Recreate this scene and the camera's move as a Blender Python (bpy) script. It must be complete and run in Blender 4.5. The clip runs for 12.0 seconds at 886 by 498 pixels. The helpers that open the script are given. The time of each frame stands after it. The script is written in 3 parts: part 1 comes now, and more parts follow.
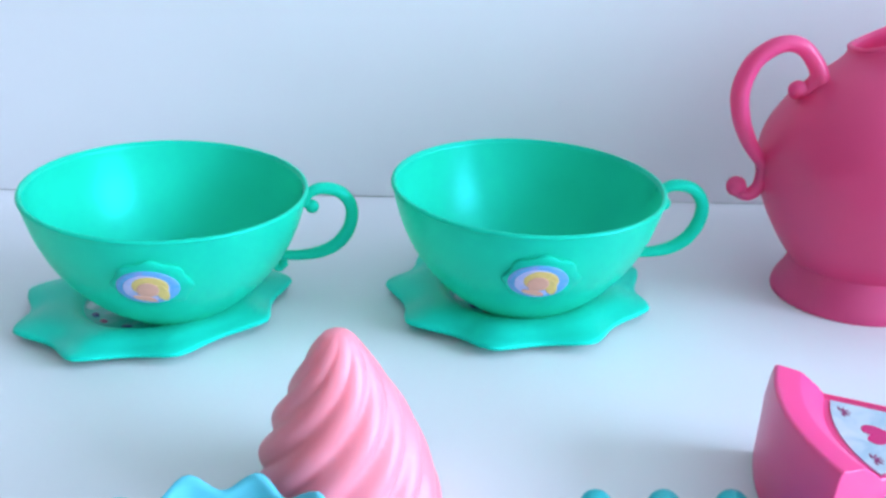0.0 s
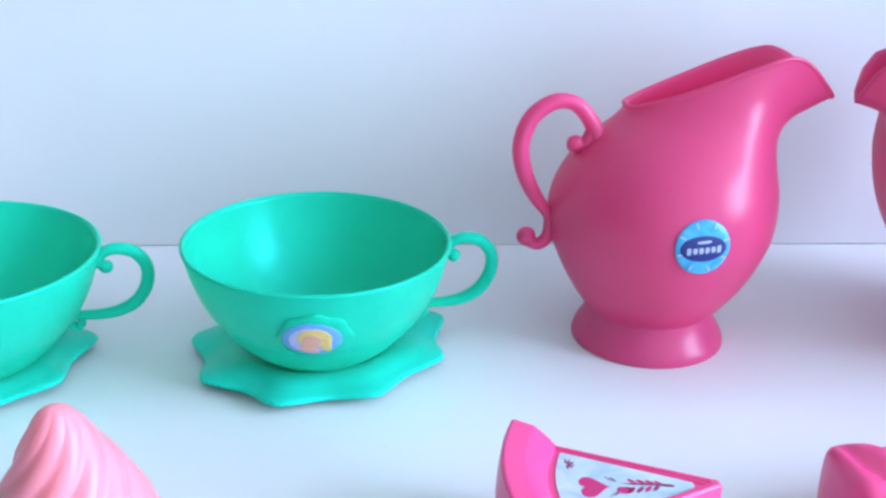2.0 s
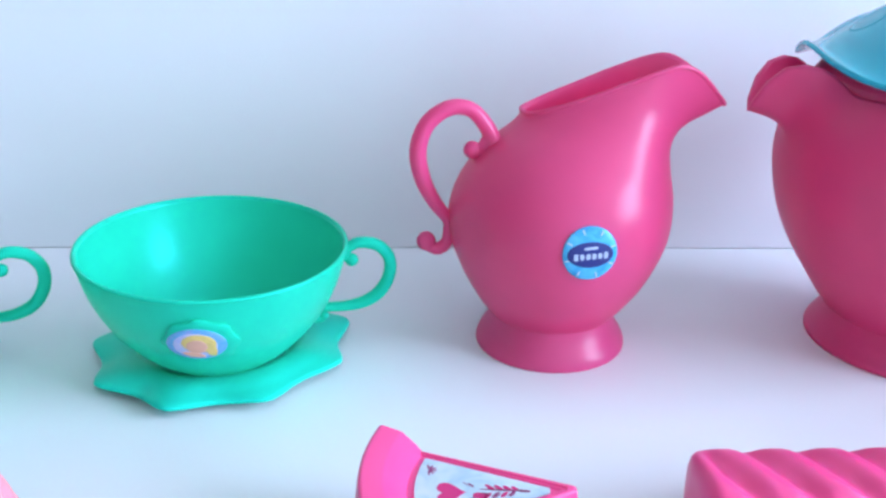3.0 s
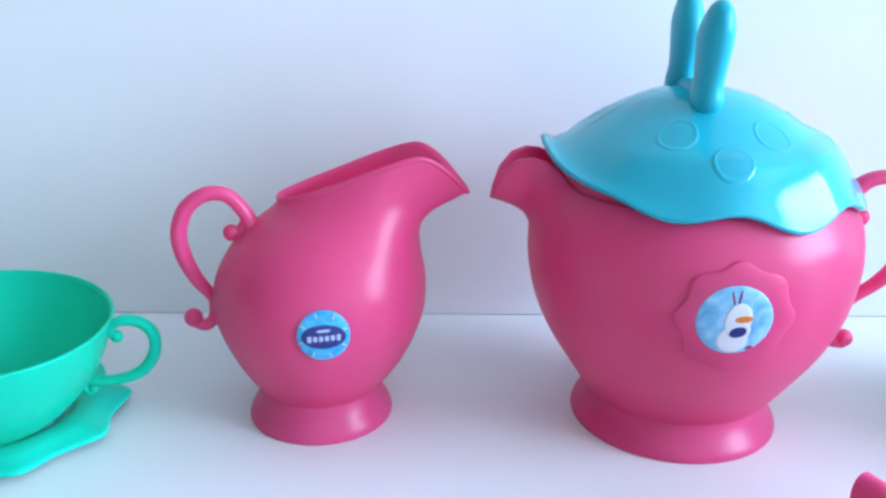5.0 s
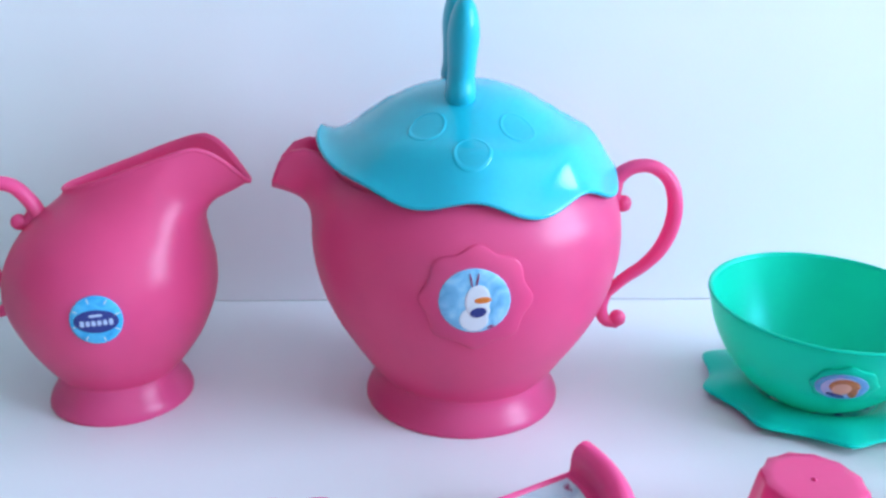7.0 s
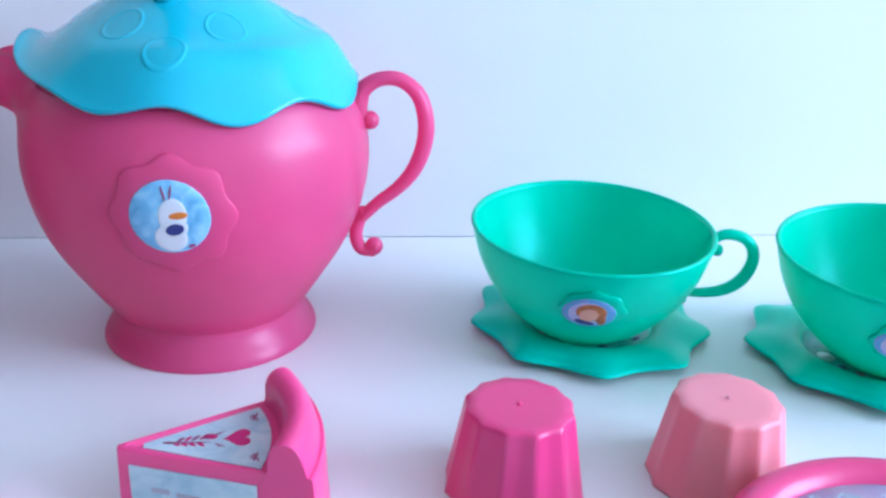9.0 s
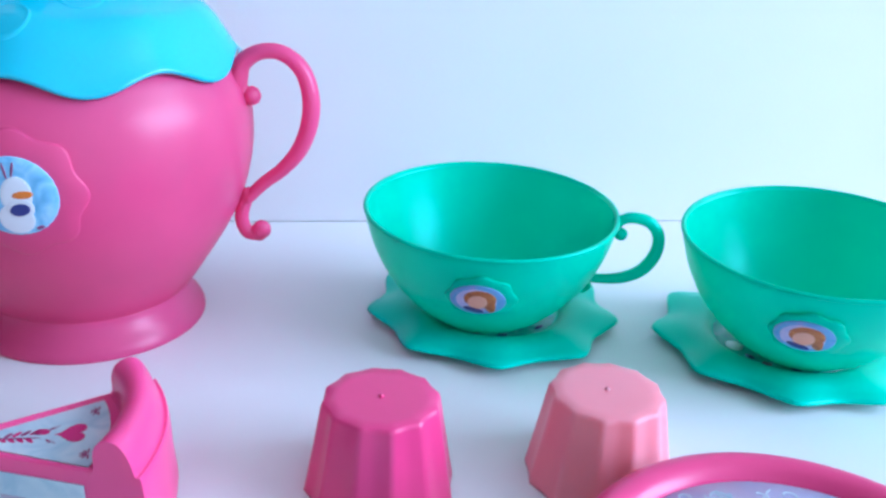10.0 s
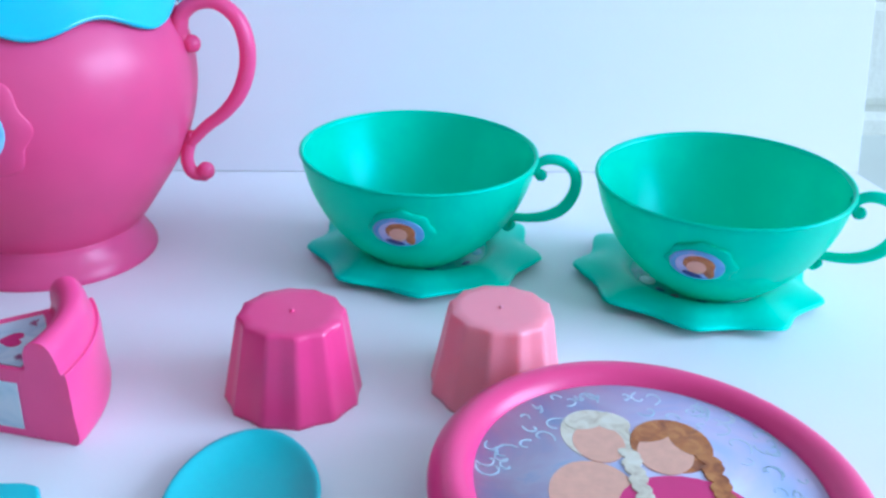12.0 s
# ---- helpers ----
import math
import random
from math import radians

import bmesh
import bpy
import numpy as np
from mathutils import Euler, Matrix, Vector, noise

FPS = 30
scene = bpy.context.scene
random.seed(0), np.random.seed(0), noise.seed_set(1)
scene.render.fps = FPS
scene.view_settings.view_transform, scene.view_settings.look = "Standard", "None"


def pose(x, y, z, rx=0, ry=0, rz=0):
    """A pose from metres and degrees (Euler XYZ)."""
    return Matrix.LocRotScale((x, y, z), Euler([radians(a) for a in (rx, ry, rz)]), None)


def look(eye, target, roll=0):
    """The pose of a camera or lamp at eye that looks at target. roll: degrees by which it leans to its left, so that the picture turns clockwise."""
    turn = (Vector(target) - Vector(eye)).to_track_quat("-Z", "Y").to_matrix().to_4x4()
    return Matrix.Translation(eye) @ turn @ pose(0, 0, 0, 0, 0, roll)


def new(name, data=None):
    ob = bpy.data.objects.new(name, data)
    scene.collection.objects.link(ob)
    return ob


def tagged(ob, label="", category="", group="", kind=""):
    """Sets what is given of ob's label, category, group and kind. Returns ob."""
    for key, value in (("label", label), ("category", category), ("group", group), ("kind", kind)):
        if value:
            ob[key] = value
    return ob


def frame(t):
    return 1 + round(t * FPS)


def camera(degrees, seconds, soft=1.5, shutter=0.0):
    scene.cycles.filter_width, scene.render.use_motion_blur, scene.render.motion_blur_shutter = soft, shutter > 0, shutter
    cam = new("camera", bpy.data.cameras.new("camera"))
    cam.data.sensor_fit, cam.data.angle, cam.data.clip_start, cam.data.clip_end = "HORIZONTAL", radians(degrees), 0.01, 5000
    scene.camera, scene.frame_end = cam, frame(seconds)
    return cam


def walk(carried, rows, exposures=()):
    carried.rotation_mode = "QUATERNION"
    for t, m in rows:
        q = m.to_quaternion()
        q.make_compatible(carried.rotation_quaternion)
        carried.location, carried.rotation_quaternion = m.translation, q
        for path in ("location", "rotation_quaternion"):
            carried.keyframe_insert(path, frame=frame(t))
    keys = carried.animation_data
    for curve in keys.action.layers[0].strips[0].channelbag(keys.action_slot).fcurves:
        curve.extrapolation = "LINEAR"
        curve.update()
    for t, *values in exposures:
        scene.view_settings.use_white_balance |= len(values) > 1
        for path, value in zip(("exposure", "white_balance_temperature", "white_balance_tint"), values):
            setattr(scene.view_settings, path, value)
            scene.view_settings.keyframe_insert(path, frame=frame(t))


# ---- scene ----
cam = camera(53.61, 12.0, soft=2.7)
# t, x, y, z, tilt, lean, turn
PATH = [
    (0, -0.0000, 0.0000, 0.1480, 67.01, 0.47, 4.61),
    (0.5, 0.0088, -0.0009, 0.1501, 67.59, 0.22, 3.24),
    (1.0, 0.0243, -0.0018, 0.1549, 68.00, 0.44, 2.77),
    (1.5, 0.0391, -0.0007, 0.1582, 68.19, 0.38, 1.86),
    (2, 0.0562, 0.0007, 0.1611, 68.38, 0.51, 0.96),
    (2.5, 0.0702, 0.0013, 0.1624, 68.28, 0.19, 0.31),
    (4.3, 0.1470, -0.0045, 0.1759, 69.06, -0.21, 0.08),
    (4.5, 0.1544, -0.0050, 0.1797, 69.45, -0.47, -0.41),
    (5, 0.1744, -0.0098, 0.1879, 70.28, -0.67, -0.80),
    (5.5, 0.1931, -0.0173, 0.1952, 71.21, -0.74, -1.32),
    (6, 0.2076, -0.0233, 0.2011, 71.43, -0.86, -2.15),
    (6.5, 0.2253, -0.0272, 0.1995, 70.98, -0.94, -2.77),
    (7, 0.2474, -0.0271, 0.1923, 69.75, -1.04, -3.02),
    (7.2, 0.2569, -0.0275, 0.1905, 69.28, -1.16, -3.17),
    (8.8, 0.3204, -0.0180, 0.1694, 68.16, -2.13, -6.26),
    (9.5, 0.3462, -0.0091, 0.1632, 67.57, -2.66, -6.94),
    (10, 0.3652, -0.0049, 0.1604, 67.36, -2.71, -7.34),
    (10.5, 0.3841, -0.0042, 0.1584, 66.99, -2.67, -7.65),
    (11.0, 0.3989, -0.0010, 0.1528, 66.59, -2.70, -7.61),
    (11.5, 0.4009, -0.0068, 0.1519, 66.49, -2.79, -7.53),
    (12, 0.3949, -0.0361, 0.1576, 65.75, -2.45, -6.46),
]
# seconds, stops, kelvin, tint: the clip's camera closes down as it nears the bright end
EXPOSURES = [(0, -0.02, 6500, 14), (2.5, 0.05, 6500, 16), (4.5, -0.08, 6520, 14), (6, -0.23, 6580, 12), (7.2, -0.29, 6420, 13), (9.5, -0.41, 6130, 14), (12, -0.58, 5960, 14)]
walk(cam, [(t, pose(*row)) for t, *row in PATH], EXPOSURES)

# ---- world and lights ----
world = bpy.data.worlds.new("world")
scene.world = world
world.use_nodes = True
sky = world.node_tree.nodes.new("ShaderNodeTexSky")
sky.sky_type, sky.sun_disc = "NISHITA", False
sky.sun_elevation, sky.sun_rotation = radians(35), radians(200)
world.node_tree.nodes["Background"].inputs["Strength"].default_value = 0.10
world.node_tree.links.new(sky.outputs[0], world.node_tree.nodes["Background"].inputs["Color"])

WX, WY, WZ = 2.60, -0.55, 0.94      # middle of the window in the east wall
light = bpy.data.lights.new("window_light", "AREA")
light.shape, light.size, light.size_y = "RECTANGLE", 1.7, 1.35
light.energy, light.color = 170.0, (0.56, 0.735, 1.0)
lamp = new("window_light", light)
lamp.matrix_world = look((WX + 0.03, WY, WZ), (0.0, WY, WZ - 0.18))


# ---- materials ----
def node(mat, kind, **inputs):
    n = mat.node_tree.nodes.new(kind)
    for k, v in inputs.items():
        n.inputs[k].default_value = v
    return n


def plain(name, col, rough=0.4, spread=0.06, size=60.0, bump=0.02, fine=900.0, coat=0.0, sss=0.0, metal=0.0, gloss=0.5, deep=0.004, thin=0.0, sheen=None):
    """A painted or moulded surface: two scales of noise vary the colour and roughness a little, and give a faint relief."""
    mat = bpy.data.materials.new(name)
    mat.use_nodes = True
    nt = mat.node_tree
    bsdf = nt.nodes["Principled BSDF"]
    co = nt.nodes.new("ShaderNodeTexCoord")
    big = node(mat, "ShaderNodeTexNoise", Scale=size, Detail=3.0)
    small = node(mat, "ShaderNodeTexNoise", Scale=fine, Detail=2.0)
    for n in (big, small):
        nt.links.new(co.outputs["Object"], n.inputs["Vector"])
    ramp = nt.nodes.new("ShaderNodeValToRGB")
    ramp.color_ramp.elements[0].position, ramp.color_ramp.elements[1].position = 0.3, 0.7
    ramp.color_ramp.elements[0].color = (*[c * (1 - spread) for c in col], 1)
    ramp.color_ramp.elements[1].color = (*[min(1, c * (1 + spread)) for c in col], 1)
    nt.links.new(big.outputs["Fac"], ramp.inputs["Fac"])
    nt.links.new(ramp.outputs["Color"], bsdf.inputs["Base Color"])
    rr = node(mat, "ShaderNodeMapRange")
    rr.inputs["To Min"].default_value, rr.inputs["To Max"].default_value = rough * 0.95, min(1, rough * 1.05)
    nt.links.new(small.outputs["Fac"], rr.inputs["Value"])
    nt.links.new(rr.outputs["Result"], bsdf.inputs["Roughness"])
    b = node(mat, "ShaderNodeBump", Strength=bump, Distance=0.001)
    nt.links.new(small.outputs["Fac"], b.inputs["Height"])
    nt.links.new(b.outputs["Normal"], bsdf.inputs["Normal"])
    bsdf.inputs["Coat Weight"].default_value = coat
    bsdf.inputs["Metallic"].default_value = metal
    bsdf.inputs["Specular IOR Level"].default_value = gloss
    if sheen:
        bsdf.inputs["Specular Tint"].default_value = (*sheen, 1)
    if sss:
        bsdf.inputs["Subsurface Weight"].default_value = sss
        bsdf.inputs["Subsurface Radius"].default_value = (deep, 0.5 * deep, 0.5 * deep)
        bsdf.inputs["Subsurface Scale"].default_value = 1.0
    if thin:
        glow = node(mat, "ShaderNodeBsdfTranslucent")
        mix = node(mat, "ShaderNodeMixShader", Fac=thin)
        nt.links.new(ramp.outputs["Color"], glow.inputs["Color"])
        nt.links.new(bsdf.outputs["BSDF"], mix.inputs[1])
        nt.links.new(glow.outputs["BSDF"], mix.inputs[2])
        nt.links.new(mix.outputs["Shader"], nt.nodes["Material Output"].inputs["Surface"])
    return mat


def mottled(name, cols, size, rough=0.35, warp=1.0):
    """A printed paper with soft patches of several colours."""
    mat = plain(name, cols[0], rough, 0.0, bump=0.0)
    nt = mat.node_tree
    co = nt.nodes["Texture Coordinate"]
    n = node(mat, "ShaderNodeTexNoise", Scale=size, Detail=4.0, Distortion=warp)
    nt.links.new(co.outputs["Object"], n.inputs["Vector"])
    ramp = nt.nodes.new("ShaderNodeValToRGB")
    el = ramp.color_ramp.elements
    while len(el) < len(cols):
        el.new(0.5)
    for i, c in enumerate(cols):
        el[i].position = 0.3 + 0.4 * i / (len(cols) - 1)
        el[i].color = (*c, 1)
    nt.links.new(n.outputs["Fac"], ramp.inputs["Fac"])
    nt.links.new(ramp.outputs["Color"], nt.nodes["Principled BSDF"].inputs["Base Color"])
    return mat


PAPER = plain("white_card", (0.80, 0.81, 0.83), 0.55, 0.015, 9.0, 0.05, 700.0)
TABLE = plain("table_paint", (0.54, 0.59, 0.52), 0.45, 0.05, 6.0, 0.06, 300.0)
PLASTER = plain("ceiling_paint", (0.66, 0.65, 0.63), 0.8, 0.03, 3.0, 0.1, 120.0)
# tones of two unseen walls: cream bounces fill light, dark beige dims and warms it
CREAMY = plain("cream_fill_wall", (0.80, 0.75, 0.68), 0.8, 0.03, 3.0, 0.1, 120.0)
BEIGE = plain("beige_fill_wall", (0.27, 0.21, 0.14), 0.8, 0.03, 3.0, 0.1, 120.0)
MORTAR = plain("mortar", (0.56, 0.58, 0.48), 0.9, 0.06, 30.0, 0.3, 300.0)
BRICK = plain("painted_brick", (0.66, 0.68, 0.57), 0.75, 0.06, 25.0, 0.4, 260.0)
WOOD = plain("floor_wood", (0.30, 0.20, 0.12), 0.5, 0.25, 8.0, 0.1, 90.0)
PINK = plain("pink_plastic", (0.97, 0.125, 0.355), 0.31, 0.03, 40.0, 0.006, 1200.0, gloss=0.6, thin=0.44)
CAKE = plain("hot_pink_plastic", (0.92, 0.075, 0.27), 0.34, 0.03, 40.0, 0.008, 1200.0, sss=0.3, deep=0.003)
MAGENTA = plain("magenta_plastic", (0.84, 0.050, 0.215), 0.30, 0.03, 40.0, 0.008, 1200.0)
ROSE = plain("pale_pink_plastic", (0.95, 0.285, 0.345), 0.40, 0.03, 40.0, 0.008, 1200.0, sss=0.6, deep=0.006)
GREEN = plain("sea_green_plastic", (0.0, 0.79, 0.54), 0.31, 0.03, 40.0, 0.006, 1200.0, gloss=1.0, thin=0.38, sheen=(0.05, 0.85, 1.0))
BRIM = plain("matt_sea_green_plastic", (0.0, 0.68, 0.50), 0.38, 0.03, 40.0, 0.006, 1200.0, gloss=0.35, sheen=(0.05, 0.85, 1.0))
BLUE = plain("turquoise_plastic", (0.008, 0.46, 0.60), 0.13, 0.03, 40.0, 0.006, 1200.0)
BOW = plain("matt_turquoise_plastic", (0.008, 0.44, 0.56), 0.34, 0.03, 40.0, 0.006, 1200.0, gloss=0.35)
# lid turquoise a step darker: shade inside the spot rings, put into the colour
SPOT = plain("turquoise_recess_shade", (0.008, 0.43, 0.56), 0.20, 0.03, 40.0, 0.006, 1200.0)
CYAN = plain("spoon_plastic", (0.010, 0.52, 0.56), 0.28, 0.03, 40.0, 0.006, 1200.0)
CASE = plain("pale_turquoise_plastic", (0.10, 0.56, 0.66), 0.34, 0.03, 40.0, 0.006, 1200.0, sss=0.3)
# near-black blue: the shade under the bow wing, put into a colour
DARK = plain("slot_shade_tone", (0.02, 0.10, 0.16), 0.6, 0.1)
PALE = mottled("pale_blue_print", [(0.34, 0.52, 0.62), (0.50, 0.63, 0.70), (0.60, 0.69, 0.74)], 120.0)
HALO = mottled("violet_blue_print", [(0.05, 0.34, 0.62), (0.12, 0.38, 0.70), (0.22, 0.32, 0.66)], 160.0)
LILAC = mottled("lilac_print", [(0.30, 0.42, 0.74), (0.46, 0.48, 0.76), (0.56, 0.58, 0.74)], 180.0)
SKYBLUE = mottled("sky_blue_print", [(0.10, 0.36, 0.62), (0.20, 0.52, 0.78), (0.36, 0.66, 0.84)], 140.0)
SEAL = mottled("seal_blue_print", [(0.02, 0.30, 0.62), (0.04, 0.42, 0.74), (0.08, 0.50, 0.78)], 200.0)
NAVY = plain("navy_print", (0.02, 0.035, 0.20), 0.4, 0.1)
WHITE = plain("white_print", (0.70, 0.74, 0.80), 0.4, 0.05)
CREAM = plain("straw_print", (0.72, 0.54, 0.16), 0.4, 0.12, 300.0)
SKIN = plain("peach_print", (0.72, 0.38, 0.27), 0.4, 0.06, 300.0)
AUBURN = mottled("auburn_print", [(0.24, 0.06, 0.02), (0.42, 0.13, 0.03), (0.55, 0.22, 0.06)], 200.0)
BLOND = mottled("blond_print", [(0.50, 0.42, 0.30), (0.66, 0.60, 0.46), (0.72, 0.68, 0.56)], 220.0)
INK = plain("magenta_print", (0.66, 0.02, 0.17), 0.4, 0.05)
PLUM = plain("plum_print", (0.30, 0.05, 0.16), 0.4, 0.1)
GREY = plain("grey_print", (0.42, 0.38, 0.48), 0.4, 0.1)
CENTRE = mottled("saucer_print", [(0.02, 0.28, 0.38), (0.02, 0.46, 0.38), (0.08, 0.48, 0.46), (0.34, 0.52, 0.60)], 70.0, 0.3, 2.0)
MIST = plain("mist_print", (0.42, 0.52, 0.70), 0.4, 0.1)
ORANGE = plain("orange_print", (0.75, 0.20, 0.02), 0.4, 0.05)
FROST = mottled("lilac_blue_print", [(0.26, 0.44, 0.70), (0.40, 0.48, 0.70), (0.52, 0.50, 0.68), (0.54, 0.58, 0.74), (0.20, 0.46, 0.74)], 28.0, 0.3, 1.5)


# ---- mesh helpers: all shapes are given in millimetres ----
MM = 0.001


def mesh(name, verts, faces, mat, smooth=True, shell=False):
    """shell: an open skin, whose faces keep their order but are turned to look outwards."""
    if shell:
        p = np.array(verts, float)
        p = p - p.mean(axis=0)
        if sum(float(np.dot(p[f[0]], np.cross(p[f[1]], p[f[2]]))) for f in faces) < 0:
            faces = [f[::-1] for f in faces]
    me = bpy.data.meshes.new(name)
    me.from_pydata([(x * MM, y * MM, z * MM) for x, y, z in verts], [], faces)
    me.validate()
    if not shell:
        bm = bmesh.new()
        bm.from_mesh(me)
        bmesh.ops.recalc_face_normals(bm, faces=bm.faces)
        bm.to_mesh(me)
        bm.free()
    me.materials.append(mat)
    me.polygons.foreach_set("use_smooth", [smooth] * len(me.polygons))
    return me


def part(name, me, parent=None, label="", thick=0.0, bevel=0.0, at=None):
    ob = new(name, me)
    ob.parent = parent
    if at is not None:
        ob.matrix_basis = at
    if thick:
        m = ob.modifiers.new("wall", "SOLIDIFY")
        m.thickness, m.offset = thick * MM, -1.0
    if bevel:
        m = ob.modifiers.new("edge", "BEVEL")
        m.width, m.segments, m.limit_method, m.angle_limit = bevel * MM, 3, "ANGLE", radians(32)
        m.harden_normals = True
    return tagged(ob, label)


def thing(name, at, label, category, group="", kind=""):
    ob = new(name)
    ob.empty_display_size = 0.02
    ob.matrix_basis = at
    return tagged(ob, label, category, group, kind)


def rings(loops, close=True, cap_low=False, cap_high=False):
    """Verts and faces of a skin over closed loops that have the same number of points."""
    n = len(loops[0])
    verts = [p for loop in loops for p in loop]
    faces = [(k * n + i, k * n + (i + 1) % n, (k + 1) * n + (i + 1) % n, (k + 1) * n + i)
             for k in range(len(loops) - 1) for i in range(n)]
    if cap_low:
        faces.append(tuple(range(n))[::-1])
    if cap_high:
        faces.append(tuple((len(loops) - 1) * n + i for i in range(n)))
    return verts, faces


def spline(keys, steps):
    """Catmull-Rom through rows of numbers."""
    a = np.array(keys, float)
    a = np.vstack([2 * a[0] - a[1], a, 2 * a[-1] - a[-2]])
    out = []
    for i in range(1, len(a) - 2):
        for t in np.linspace(0, 1, steps, endpoint=False):
            p0, p1, p2, p3 = a[i - 1:i + 3]
            out.append(0.5 * (2 * p1 + (p2 - p0) * t + (2 * p0 - 5 * p1 + 4 * p2 - p3) * t ** 2 + (3 * p1 - p0 - 3 * p2 + p3) * t ** 3))
    out.append(a[-2])
    return np.array(out)


def lathe(profile, seg=72, steps=1, low=False, high=False):
    prof = spline(profile, steps) if steps > 1 else np.array(profile, float)
    an = [2 * math.pi * i / seg for i in range(seg)]
    return rings([[(r * math.cos(a), r * math.sin(a), z) for a in an] for r, z in prof], cap_low=low, cap_high=high)


def tube(points, radii, seg=14, steps=6, flat=1.0):
    """A round bar along a smooth line, with rounded ends; flat squeezes it across y."""
    pr = spline([(*p, r) for p, r in zip(points, radii)], steps)
    pts, rad = pr[:, :3], pr[:, 3]
    d = np.gradient(pts, axis=0)
    d /= np.linalg.norm(d, axis=1)[:, None]
    side = np.array([0.0, 1.0, 0.0]) if abs(d[:, 1]).mean() < 0.6 else np.array([1.0, 0.0, 0.0])
    loops = []
    ends = [(0, -1, k) for k in (0.05, 0.5, 0.85)], [(-1, 1, k) for k in (0.85, 0.5, 0.05)]
    rows = [(pts[0] - d[0] * rad[0] * (1 - k), d[0], rad[0] * math.sqrt(max(0.0, 1 - (1 - k) ** 2))) for _, _, k in ends[0]]
    rows += [(p, q, r) for p, q, r in zip(pts, d, rad)]
    rows += [(pts[-1] + d[-1] * rad[-1] * (1 - k), d[-1], rad[-1] * math.sqrt(max(0.0, 1 - (1 - k) ** 2))) for _, _, k in ends[1]]
    for p, q, r in rows:
        s = side - q * (side @ q)
        s /= np.linalg.norm(s)
        u = np.cross(q, s)
        loops.append([tuple(p + r * (math.cos(a) * u + flat * math.sin(a) * s)) for a in (2 * math.pi * i / seg for i in range(seg))])
    return rings(loops, cap_low=True, cap_high=True)


def hoop(loop, r, seg=8):
    """A round bead of radius r along a closed loop."""
    p = np.array(loop)
    d = np.roll(p, -1, axis=0) - np.roll(p, 1, axis=0)
    d /= np.linalg.norm(d, axis=1)[:, None]
    out = []
    for q, t in zip(p, d):
        s = np.cross(t, (0.0, 0.0, 1.0))
        s /= np.linalg.norm(s)
        u = np.cross(s, t)
        out.append([tuple(q + r * (math.cos(a) * s + math.sin(a) * u)) for a in (2 * math.pi * i / seg for i in range(seg))])
    return rings(out + out[:1])


def ball(c, r, seg=14, rows=9):
    prof = [(max(0.01, r * math.sin(math.pi * k / rows)), -r * math.cos(math.pi * k / rows)) for k in range(rows + 1)]
    v, f = lathe(prof, seg, low=True, high=True)
    return [(x + c[0], y + c[1], z + c[2]) for x, y, z in v], f


def merged(*shapes):
    verts, faces = [], []
    for v, f in shapes:
        k = len(verts)
        verts += list(v)
        faces += [tuple(i + k for i in face) for face in f]
    return verts, faces


def slab(outline, z0, z1):
    """A flat plate with a closed outline of (x, y)."""
    return rings([[(x, y, z0) for x, y in outline], [(x, y, z1) for x, y in outline]], cap_low=True, cap_high=True)


def box(x0, x1, y0, y1, z0, z1):
    return slab([(x0, y0), (x1, y0), (x1, y1), (x0, y1)], z0, z1)


def oval(cx, cy, rx, ry, turn=0.0, n=28, power=1.0):
    c, s = math.cos(radians(turn)), math.sin(radians(turn))
    out = []
    for i in range(n):
        a = 2 * math.pi * i / n
        u = rx * math.copysign(abs(math.cos(a)) ** power, math.cos(a))
        v = ry * math.copysign(abs(math.sin(a)) ** power, math.sin(a))
        out.append((cx + u * c - v * s, cy + u * s + v * c))
    return out


def octagon(r, lobes=8, dent=0.07, n=64, turn=0.0):
    """A rounded badge outline with hollow sides between its lobes."""
    return [(r * (1 - dent * (0.5 - 0.5 * math.cos(lobes * (a - turn)))) * math.cos(a), r * (1 - dent * (0.5 - 0.5 * math.cos(lobes * (a - turn)))) * math.sin(a))
            for a in (2 * math.pi * i / n for i in range(n))]


def wrapped(outline, rfun, az, z0, lift, depth=1.2, slope=1.0, cx=0.0):
    """A thin patch with that outline (arc, height) that clings to a turned surface of radius rfun(z), facing az degrees."""
    n = len(outline)
    cu, cv = np.mean(np.array(outline), axis=0)

    def put(u, v, off):
        z = z0 + v * slope
        r = rfun(z) + off
        a = radians(az) + u / rfun(z)
        return (cx + r * math.cos(a), r * math.sin(a), z)
    loops = [[put(u, v, lift - depth) for u, v in outline]]
    for k in (1.0, 0.97, 0.75, 0.5, 0.25, 0.02):
        off = lift - (0.25 * min(1.0, depth) if k == 1.0 else 0.0)
        loops.append([put(cu + (u - cu) * k, cv + (v - cv) * k, off) for u, v in outline])
    return rings(loops, cap_high=True)


def profile_radius(profile):
    profile = spline(profile, 8)
    zs, rs = [p[1] for p in profile], [p[0] for p in profile]
    return lambda z: float(np.interp(z, zs, rs))


# ---- the setting ----
WALL = 0.4128
SHEET_END = 0.693
ground = thing("table_card", pose(0, 0, 0), "smooth white card lying flat on the table", "tabletop", kind="structure")
part("sheet", mesh("sheet", *box(-620, SHEET_END * 1000, -520, WALL * 1000, -2, 0), PAPER, False), ground, bevel=0.4)
back = thing("wall_back", pose(0, 0, 0), "white card standing upright behind the toys", "backdrop", kind="structure")
